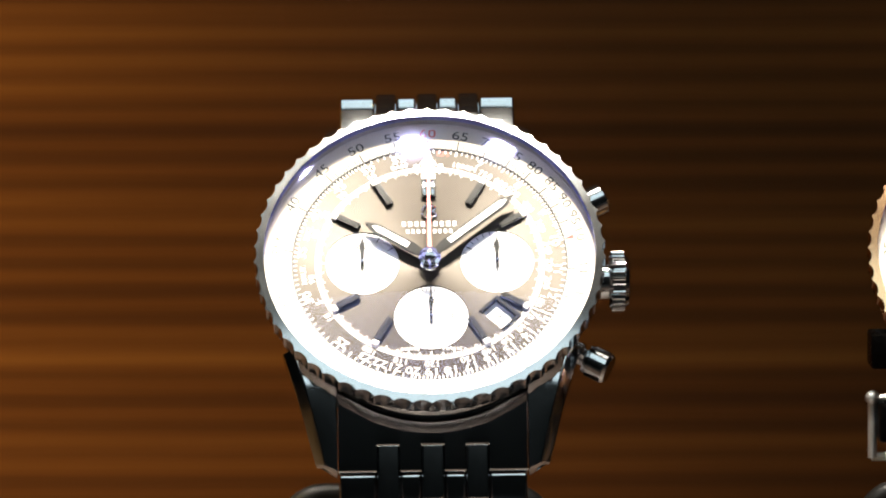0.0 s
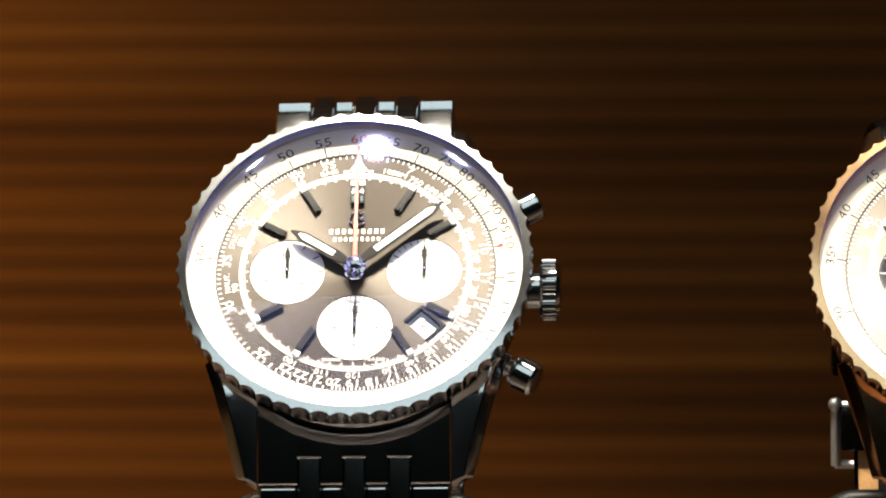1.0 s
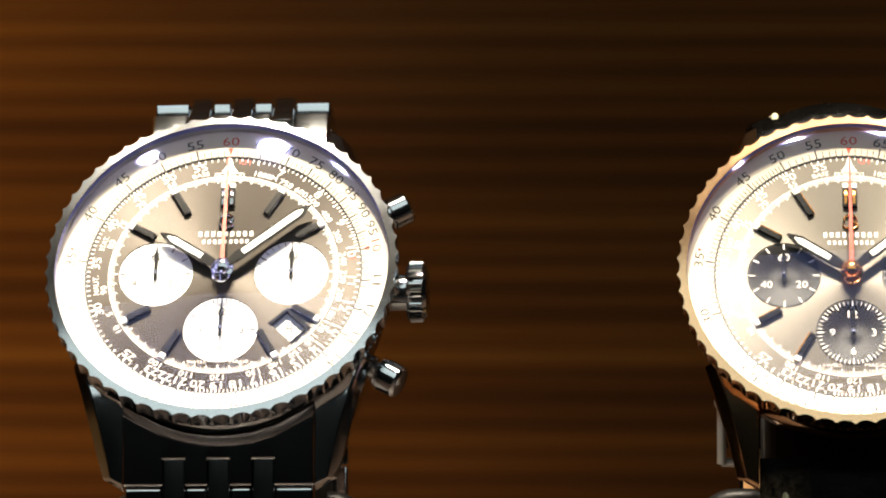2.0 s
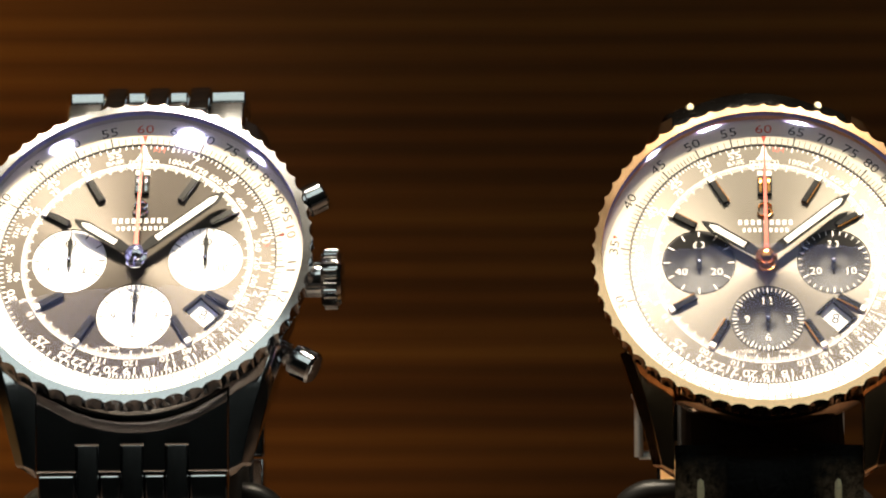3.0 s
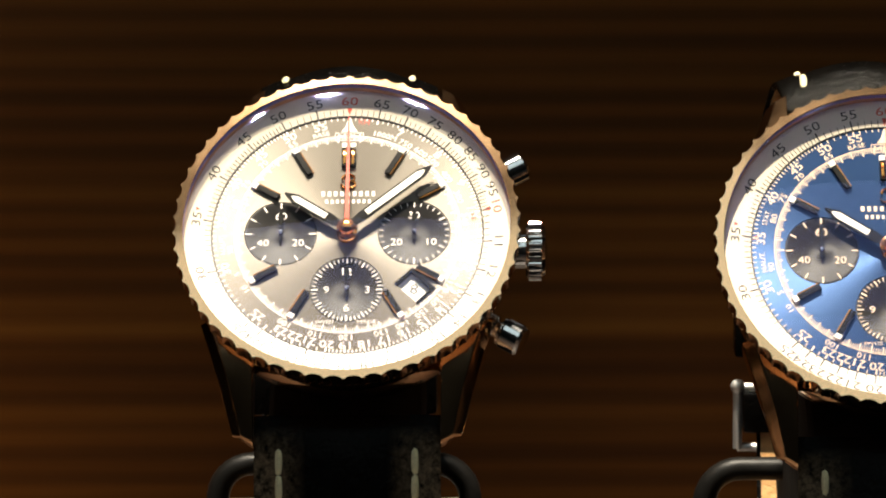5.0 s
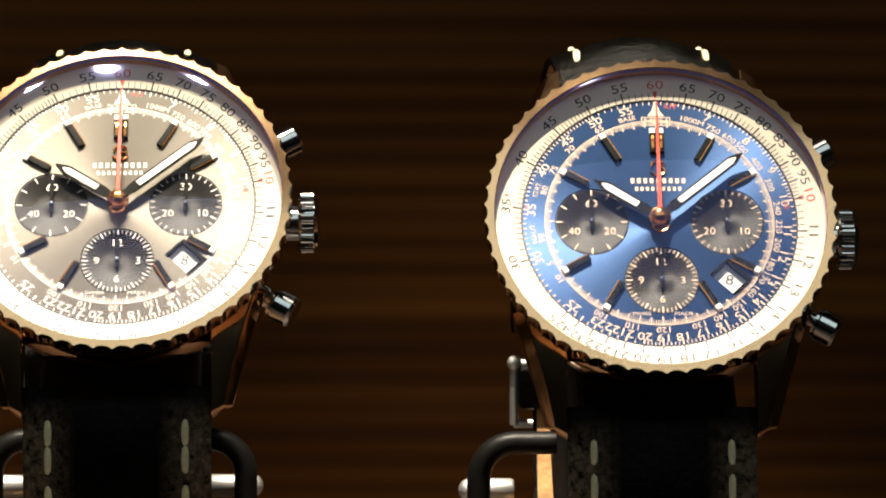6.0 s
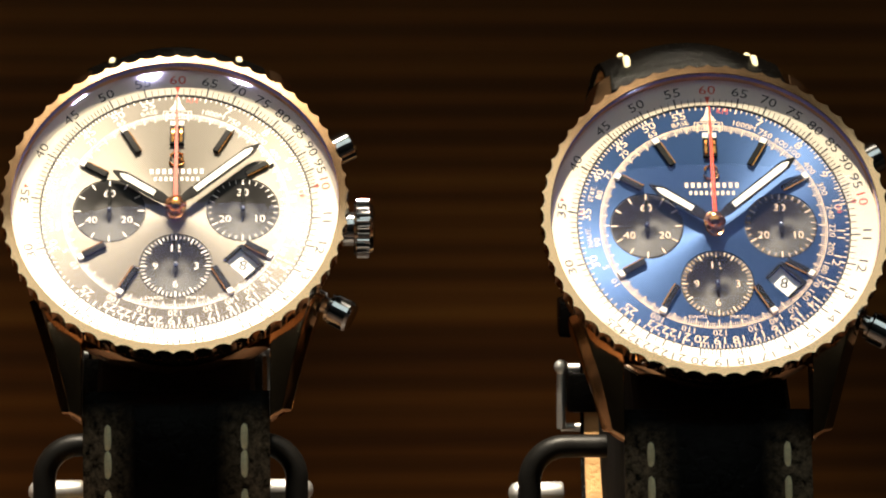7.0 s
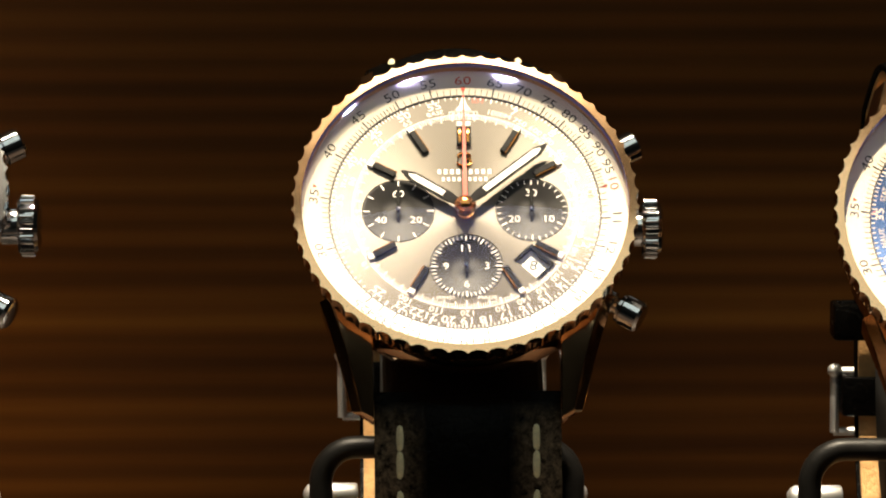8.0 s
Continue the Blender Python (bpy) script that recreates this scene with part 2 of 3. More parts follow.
def block(bm, x0, x1, y0, y1, z0, z1, bevel=0.0, turn=None, segments=2):
    made = bmesh.ops.create_cube(bm, size=1)["verts"]
    bmesh.ops.transform(bm, matrix=Matrix.Translation(((x0 + x1) / 2, (y0 + y1) / 2, (z0 + z1) / 2)) @ Matrix.Diagonal((x1 - x0, y1 - y0, z1 - z0, 1)), verts=made)
    if bevel:
        edges = list({e for v in made for e in v.link_edges})
        out = bmesh.ops.bevel(bm, geom=edges, offset=bevel, segments=segments, affect="EDGES", profile=0.5)
        made = list({v for f in out["faces"] for v in f.verts} | {v for v in made if v.is_valid})
    if turn is not None:
        bmesh.ops.transform(bm, matrix=turn, verts=made)
    return bm


def prism(bm, outline, z0, z1, turn=None, inset=0.0):
    """A flat shape with an outline in x, y; its top drawn in by inset."""
    cx = sum(p[0] for p in outline) / len(outline)
    cy = sum(p[1] for p in outline) / len(outline)
    low = [bm.verts.new((x, y, z0)) for x, y in outline]
    top = []
    for x, y in outline:
        d = math.hypot(x - cx, y - cy) or 1
        k = max(0.0, 1 - inset / d)
        top.append(bm.verts.new((cx + (x - cx) * k, cy + (y - cy) * k, z1)))
    n = len(outline)
    bm.faces.new(top)
    bm.faces.new(low[::-1])
    for i in range(n):
        bm.faces.new((low[i], low[(i + 1) % n], top[(i + 1) % n], top[i]))
    if turn is not None:
        bmesh.ops.transform(bm, matrix=turn, verts=low + top)
    return bm


def smooth_path(points, per=8):
    """A soft line through points in a plane."""
    pts = [Vector(p) for p in points]
    ext = [pts[0] * 2 - pts[1]] + pts + [pts[-1] * 2 - pts[-2]]
    out = []
    for i in range(1, len(ext) - 2):
        p0, p1, p2, p3 = ext[i - 1:i + 3]
        for k in range(per):
            t = k / per
            out.append(0.5 * ((2 * p1) + (p2 - p0) * t + (2 * p0 - 5 * p1 + 4 * p2 - p3) * t * t + (3 * p1 - p0 - 3 * p2 + p3) * t ** 3))
    out.append(pts[-1])
    return out


def frames_along(path):
    """(point, tangent, outward normal, length so far) along a path in (y, z)."""
    out, run = [], 0.0
    for i, p in enumerate(path):
        a, b = path[max(i - 1, 0)], path[min(i + 1, len(path) - 1)]
        t = (b - a).normalized()
        if i:
            run += (p - path[i - 1]).length
        out.append((p, t, Vector((t.y, -t.x)), run))
    return out


def sweep(bm, steps, section):
    """Skins a closed section, a list of (x, n) given by section(i, length), along steps."""
    rings = []
    for i, (p, t, n, s) in enumerate(steps):
        rings.append([bm.verts.new((x, p.x + n.x * h, p.y + n.y * h)) for x, h in section(i, s)])
    k = len(rings[0])
    for a, b in zip(rings, rings[1:]):
        for j in range(k):
            bm.faces.new((a[j], a[(j + 1) % k], b[(j + 1) % k], b[j]))
    bm.faces.new(rings[0][::-1])
    bm.faces.new(rings[-1])
    bmesh.ops.recalc_face_normals(bm, faces=bm.faces)
    return bm


def tube(bm, points, radius, n=14):
    """A round bar along points in space."""
    pts = [Vector(p) for p in points]
    rings, side = [], None
    for i, p in enumerate(pts):
        t = (pts[min(i + 1, len(pts) - 1)] - pts[max(i - 1, 0)]).normalized()
        if side is None:
            side = t.orthogonal().normalized()
        side = (side - t * side.dot(t)).normalized()
        up = t.cross(side)
        rings.append([bm.verts.new(p + radius * (side * math.cos(2 * math.pi * k / n) + up * math.sin(2 * math.pi * k / n))) for k in range(n)])
    for a, b in zip(rings, rings[1:]):
        for k in range(n):
            bm.faces.new((a[k], a[(k + 1) % n], b[(k + 1) % n], b[k]))
    bm.faces.new(rings[0][::-1])
    bm.faces.new(rings[-1])
    bmesh.ops.recalc_face_normals(bm, faces=bm.faces)
    return bm


# ---------------------------------------------------------------- printed figures
GLYPHS = {}


def glyph(text):
    """Points and faces of a word in the built-in font, one unit high and centred."""
    if text not in GLYPHS:
        cu = bpy.data.curves.new("word", "FONT")
        cu.body, cu.size, cu.resolution_u = text, 1.0, 2
        ob = new("word", cu)
        bpy.context.view_layer.update()
        me = bpy.data.meshes.new_from_object(ob.evaluated_get(bpy.context.evaluated_depsgraph_get()))
        co = np.array([v.co[:2] for v in me.vertices])
        faces = [tuple(p.vertices) for p in me.polygons]
        lo, hi = co.min(axis=0), co.max(axis=0)
        co = (co - (lo + hi) / 2) / (hi[1] - lo[1])
        GLYPHS[text] = (co, faces)
        bpy.data.objects.remove(ob)
        bpy.data.curves.remove(cu)
        bpy.data.meshes.remove(me)
    return GLYPHS[text]


class Print:
    """Collects ink on a surface: height(r) gives the surface's z."""

    def __init__(self, height):
        self.verts, self.faces, self.height = [], [], height

    def put(self, pts, faces):
        base = len(self.verts)
        self.verts += pts
        self.faces += [tuple(base + i for i in f) for f in faces]

    def ring_word(self, text, degrees, radius, size, wide=1.0):
        co, faces = glyph(text)
        pts = []
        for x, y in co:
            r = radius + y * size
            a = radians(90 - degrees) - x * size * wide / radius
            pts.append((r * math.cos(a), r * math.sin(a), self.height(r)))
        self.put(pts, faces)

    def word(self, text, x0, y0, size, wide=1.0):
        co, faces = glyph(text)
        self.put([(x0 + x * size * wide, y0 + y * size, self.height(math.hypot(x0, y0))) for x, y in co], faces)

    def tick(self, degrees, r0, r1, width, cx=0.0, cy=0.0):
        a = radians(90 - degrees)
        c, s = math.cos(a), math.sin(a)
        pts = []
        for r, w in ((r0, -width / 2), (r0, width / 2), (r1, width / 2), (r1, -width / 2)):
            x, y = r * c - w * s, r * s + w * c
            pts.append((cx + x, cy + y, self.height(math.hypot(x, y))))
        self.put(pts, [(0, 1, 2, 3)])

    def wedge(self, degrees, r0, r1, width):
        """A small triangle that points to the centre."""
        a = radians(90 - degrees)
        c, s = math.cos(a), math.sin(a)
        self.put([(r * c - w * s, r * s + w * c, self.height(r)) for r, w in ((r0, 0), (r1, -width / 2), (r1, width / 2))], [(0, 1, 2)])

    def bars_in_row(self, x0, x1, y0, y1, count, gap):
        """A row of equal upright strips."""
        step = (x1 - x0 + gap) / count
        for i in range(count):
            self.bar(x0 + i * step, x0 + (i + 1) * step - gap, y0, y1)

    def bar(self, x0, x1, y0, y1):
        self.put([(x, y, self.height(0)) for x, y in ((x0, y0), (x1, y0), (x1, y1), (x0, y1))], [(0, 1, 2, 3)])

    def shape(self, outline):
        self.put([(x, y, self.height(0)) for x, y in outline], [tuple(range(len(outline)))])

    def arc(self, radius, width, d0=0.0, d1=360.0, n=180):
        pts, faces = [], []
        for i in range(n + 1):
            a = radians(90 - (d0 + (d1 - d0) * i / n))
            for r in (radius - width / 2, radius + width / 2):
                pts.append((r * math.cos(a), r * math.sin(a), self.height(r)))
        for i in range(n):
            faces.append((2 * i, 2 * i + 2, 2 * i + 3, 2 * i + 1))
        self.put(pts, faces)

    def made(self, name):
        me = bpy.data.meshes.new(name)
        me.from_pydata([Vector(v) * MM for v in self.verts], [], self.faces)
        bm = bmesh.new()
        bm.from_mesh(me)
        bpy.data.meshes.remove(me)
        bmesh.ops.recalc_face_normals(bm, faces=bm.faces)
        for f in bm.faces:
            if f.normal.z < 0:
                f.normal_flip()
        out = bpy.data.meshes.new(name)
        bm.to_mesh(out)
        bm.free()
        return out


def on_log(value):
    """The angle of a figure on the slide rule, which has 60 at the top."""
    return 360 * math.log10(value / 60) % 360


RING_IN, RING_OUT, RING_RISE = 16.4, 19.6, 0.65


def ring_height(r):
    return 0.12 + max(0.0, (r - RING_IN)) / (RING_OUT - RING_IN) * RING_RISE + 0.03


def slide_steps():
    """Values from 10 to 100 with their rank: 2 long, 1 middle, 0 short."""
    out, v = [], 10.0
    while v < 99.99:
        step = 0.2 if v < 20 else (0.5 if v < 50 else 1.0)
        near = abs(v / 5 - round(v / 5)) < 1e-6
        rank = 2 if near or (v < 25 and abs(v - round(v)) < 1e-6) else (1 if abs(v - round(v)) < 1e-6 and v < 50 else 0)
        out.append((v, rank))
        v = round(v + step, 4)
    return out


def ring_print():
    """Black and red figures on the cream slide-rule ring."""
    ink, red = Print(ring_height), Print(ring_height)
    for v, rank in slide_steps():
        if abs(v - 60) < 0.01:
            continue
        ink.tick(on_log(v), RING_IN + 0.02, RING_IN + (1.15, 0.8, 0.8)[2 - rank], (0.2, 0.11, 0.1)[2 - rank])
    for v in list(range(11, 26)) + [30, 35, 40, 45, 50, 55, 65, 70, 75, 80, 85, 90, 95]:
        ink.ring_word(str(v), on_log(v), 18.3, 1.08, 1.42)
    for v, text in ((60, "60"), (10, "10")):
        red.ring_word(text, on_log(v), 18.3, 1.08, 1.42)
        red.wedge(on_log(v), RING_IN + 0.05, RING_IN + 1.05, 0.62)
    red.wedge(on_log(36), 18.05, 18.6, 0.5)
    return ink.made("figures"), red.made("red_figures")


def dial_print():
    """Pale scales on the dial: slide rule outside, minute track inside."""
    flat = Print(lambda r: 0.035)
    red = Print(lambda r: 0.035)
    for v, rank in slide_steps():
        flat.tick(on_log(v), RING_IN - (0.85, 0.6, 0.6)[2 - rank], RING_IN - 0.05, (0.2, 0.13, 0.12)[2 - rank])
    for v in list(range(11, 24)) + [25, 30, 35, 40, 45, 50, 55]:
        flat.ring_word(str(v), on_log(v), 15.25, 0.98, 1.32)
    for text, v in (("7", 70), ("8", 80), ("9", 90), ("10", 10)):
        flat.ring_word(text, on_log(v), 15.25, 0.98, 1.32)
    flat.arc(13.62, 0.09)
    flat.arc(13.42, 0.06)
    for i in range(300):
        flat.tick(i * 1.2, 12.5 if i % 25 == 0 else (12.7 if i % 5 == 0 else 12.95), 13.62, 0.16 if i % 5 == 0 else 0.09)
    for text, a in (("65", -29), ("70", -47), ("75", -61), ("80", -73), ("90", -99), ("5", -113), ("10", -122), ("750", 29), ("600", 38), ("500", 46), ("400", 57), ("300", 70),
                    ("240", 83), ("220", 93), ("200", 103), ("180", 114), ("170", 122), ("160", 131), ("150", 141), ("140", 152), ("130", 163), ("120", 180), ("110", 195), ("100", 211)):
        flat.ring_word(text, a, 14.22, 0.76, 1.15)
    flat.ring_word("STAT.", -73.5, 15.1, 0.62, 0.95)
    flat.ring_word("NAUT.", -96, 15.1, 0.64, 1.0)
    flat.ring_word("BASE", -14, 14.25, 0.6, 1.15)
    flat.ring_word("1000M", 18, 14.3, 0.72, 1.1)
    flat.word("MPH", 0, 13.5, 0.8, 1.25)
    for b in ((-1.75, 1.75, 13.98, 14.08), (-1.75, 1.75, 12.92, 13.02), (-1.75, -1.65, 13, 14), (1.65, 1.75, 13, 14)):
        flat.bar(*b)
    flat.word("SWISS", -2.5, -12.12, 0.45, 1.35)
    flat.word("MADE", 2.5, -12.12, 0.45, 1.35)
    # maker's mark and name as plain strips
    flat.bars_in_row(-3.25, 3.25, 5.08, 5.76, 9, 0.34)
    flat.bars_in_row(-2.75, 2.75, 4.08, 4.62, 9, 0.30)
    red.ring_word("KM", 6.5, 15.7, 0.7, 1.0)
    red.ring_word("36", -84, 15.9, 0.5, 1.0)
    red.ring_word("100", 82, 15.3, 0.6, 1.0)
    return flat.made("scale"), red.made("red_scale")


SUBS = {"nine": (-8.03, -0.05), "three": (8.03, -0.05), "six": (0.05, -7.75)}
SUB_R = 4.4


def sub_print(which):
    p = Print(lambda r: -0.03)
    n, long = {"nine": (12, 1), "three": (30, 5), "six": (48, 4)}[which]
    for i in range(n):
        p.tick(360 * i / n, 3.45 if i % long == 0 else 3.7, 4.25, 0.16 if i % long == 0 else 0.1)
    for text, a in {"nine": (("60", 0), ("20", 120), ("40", 240)), "three": (("30", 0), ("10", 120), ("20", 240)), "six": (("12", 0), ("3", 90), ("6", 180), ("9", 270))}[which]:
        r = 2.45
        p.word(text, r * math.sin(radians(a)), r * math.cos(radians(a)), 0.95, 1.1)
    return p.made("numerals")


RING_INK, RING_RED = ring_print()
DIAL_INK, DIAL_RED = dial_print()
SUB_INK = {k: sub_print(k) for k in SUBS}


def printed(name, mesh, material, parent, label="", at=(0, 0, 0)):
    me = mesh.copy()
    me.materials.clear()
    me.materials.append(material)
    ob = share(name, me, parent, Matrix.Translation(Vector(at) * MM))
    return tagged(ob, label, kind="stuff")


# ---------------------------------------------------------------- the watches
def dial_disc(bm):
    """A disc with three round recesses and a date opening left out of it."""
    n = 120
    outer = [bm.verts.new((16.5 * math.cos(2 * math.pi * i / n), 16.5 * math.sin(2 * math.pi * i / n), 0)) for i in range(n)]
    edges = [bm.edges.new((outer[i], outer[(i + 1) % n])) for i in range(n)]
    for cx, cy in SUBS.values():
        m = 56
        ring = [bm.verts.new((cx + SUB_R * math.cos(2 * math.pi * i / m), cy + SUB_R * math.sin(2 * math.pi * i / m), 0)) for i in range(m)]
        low = [bm.verts.new((v.co.x, v.co.y, -0.25)) for v in ring]
        edges += [bm.edges.new((ring[i], ring[(i + 1) % m])) for i in range(m)]
        for i in range(m):
            bm.faces.new((ring[i], ring[(i + 1) % m], low[(i + 1) % m], low[i]))
    hole = [bm.verts.new((x, y, 0)) for x, y in DATE_HOLE]
    low = [bm.verts.new((x, y, -0.5)) for x, y in DATE_HOLE]
    edges += [bm.edges.new((hole[i], hole[(i + 1) % 4])) for i in range(4)]
    for i in range(4):
        bm.faces.new((hole[i], hole[(i + 1) % 4], low[(i + 1) % 4], low[i]))
    bmesh.ops.triangle_fill(bm, use_beauty=True, edges=edges)
    for f in bm.faces:
        if abs(f.normal.z) > 0.5 and f.normal.z < 0:
            f.normal_flip()
    return bm


def turned(x, y, degrees):
    a = radians(degrees)
    return x * math.cos(a) - y * math.sin(a), x * math.sin(a) + y * math.cos(a)


DATE_C = (8.05, -7.5)
DATE_HOLE = [(DATE_C[0] + turned(x, y, -45)[0], DATE_C[1] + turned(x, y, -45)[1]) for x, y in ((-1.65, -1.25), (1.65, -1.25), (1.65, 1.25), (-1.65, 1.25))]


def clear_holes(bm):
    """Takes away any fill that lies inside the recesses."""
    gone = []
    for f in bm.faces:
        c = f.calc_center_median()
        if abs(c.z) > 0.01:
            continue
        if any(math.hypot(c.x - cx, c.y - cy) < SUB_R - 0.2 and all(math.hypot(v.co.x - cx, v.co.y - cy) < SUB_R + 0.01 for v in f.verts) for cx, cy in SUBS.values()):
            gone.append(f)
        elif all(any((v.co.xy - Vector(h)).length < 0.01 for h in DATE_HOLE) for v in f.verts):
            gone.append(f)
    bmesh.ops.delete(bm, geom=gone, context="FACES_ONLY")


def lug(bm, sx, sy):
    """One horn of the case, falling evenly to a slanted tip, with a bevel on its outer edge."""
    rows = []
    for yi, yo, xo, zi, zb in ((10.5, 10.5, 17.6, -1.9, -7.4), (14.5, 14.5, 16.3, -2.6, -7.6), (18.2, 18.0, 15.2, -4.0, -7.9), (21.6, 20.9, 14.4, -5.4, -8.3), (24.6, 23.0, 13.8, -6.7, -8.3), (24.8, 23.2, 13.6, -7.1, -8.2)):
        xi = 11.15
        b = min(1.2, (xo - xi) * 0.42)
        sec = [(xi, yi, zb), (xi, yi, zi), (xo - b, yo + (yi - yo) * b / (xo - xi), zi), (xo, yo, zi - b * 1.2), (xo - 0.3, yo, zb)]
        rows.append([bm.verts.new((sx * x, sy * y, z)) for x, y, z in sec])
    for a, b in zip(rows, rows[1:]):
        for j in range(5):
            bm.faces.new((a[j], a[(j + 1) % 5], b[(j + 1) % 5], b[j]))
    bm.faces.new(rows[0])
    bm.faces.new(rows[-1])
    bmesh.ops.recalc_face_normals(bm, faces=bm.faces)
    edges = [e for e in bm.edges if len(e.link_faces) == 2 and e.calc_face_angle(0) > radians(28)]
    bmesh.ops.bevel(bm, geom=edges, offset=0.14, segments=2, affect="EDGES", profile=0.5)
    return bm


TEETH = 58
DOME = 140.0
DOME_EDGE = math.asin(19.4 / DOME)


def bezel_top(r):
    return 2.42 - 0.075 * (r - 19.66)


def bezel_mesh(bm):
    lathe(bm, [(19.62, 0.5), (19.63, 2.36), (19.68, bezel_top(19.68)), (20.45, bezel_top(20.45)), (20.45, -0.1), (20.2, -0.25), (19.0, -0.6), (18.8, -1.9), (18.6, -1.9)], 174)
    return bm


def bead_mesh():
    """One cusp of the bezel's edge, between two hollow flutes."""
    bm = bmesh.new()
    half = math.pi * 20.45 / TEETH
    us = [-1, -0.84, -0.66, -0.48, -0.32, -0.2, -0.1, 0.1, 0.2, 0.32, 0.48, 0.66, 0.84, 1]
    rows = []
    for z in (-0.1, 0.25, None):
        row = []
        for u in us:
            r = 20.45 + 0.66 * (1 - math.sqrt(max(0.0, 1 - (1 - max(0.08, abs(u))) ** 2))) - (0.25 if z == -0.1 and abs(u) < 0.7 else 0)
            row.append(bm.verts.new((r - 20.45, u * half * (1 + (r - 20.45) / 20.45), bezel_top(r) if z is None else z)))
        rows.append(row)
    for a, b in zip(rows, rows[1:]):
        for i in range(len(us) - 1):
            bm.faces.new((a[i], a[i + 1], b[i + 1], b[i]))
    bm.faces.new(rows[-1])
    bm.faces.new(rows[0][::-1])
    return bm


def hand(bm, length, width, tail, z):
    w = width / 2
    return prism(bm, [(-w * 0.55, -tail), (w * 0.55, -tail), (w * 0.7, 1.2), (w, 2.2), (w, length - 1.6), (0.08, length), (-0.08, length), (-w, length - 1.6), (-w, 2.2), (-w * 0.7, 1.2)], z, z + 0.22, inset=0.12)


def strip(bm, x0, x1, y0, y1, z0, z1, turn=None):
    return prism(bm, [(x0, y0), (x1, y0), (x1, y1), (x0, y1)], z0, z1, turn, inset=0.05)


def ring_turn(degrees):
    return Matrix.Rotation(radians(-degrees), 4, "Z")


def loop_path(elevation, top=17.6):
    """The line of a strap round its stand, in the watch's own (y, z)."""
    s, c = math.sin(elevation), math.cos(elevation)
    bar_low = (-20.9 * s + 7.2 * c, -20.9 * c - 7.2 * s)
    bar_top = (22.6 * s + 7.2 * c, 22.6 * c - 7.2 * s)
    pts = [bar_low, (bar_low[0] - 1.3, bar_low[1] - 4.5), (-8.2, -34), (-4, -42.5), (6, -48.0), (20, -49.0), (31, -44), (38, -34), (40.5, -20), (39.5, -6), (36, 7), (30, top - 2.0), (24.5, top), bar_top]
    return smooth_path([(Y * s + Z * c, -Y * c + Z * s) for Y, Z in pts], 8)


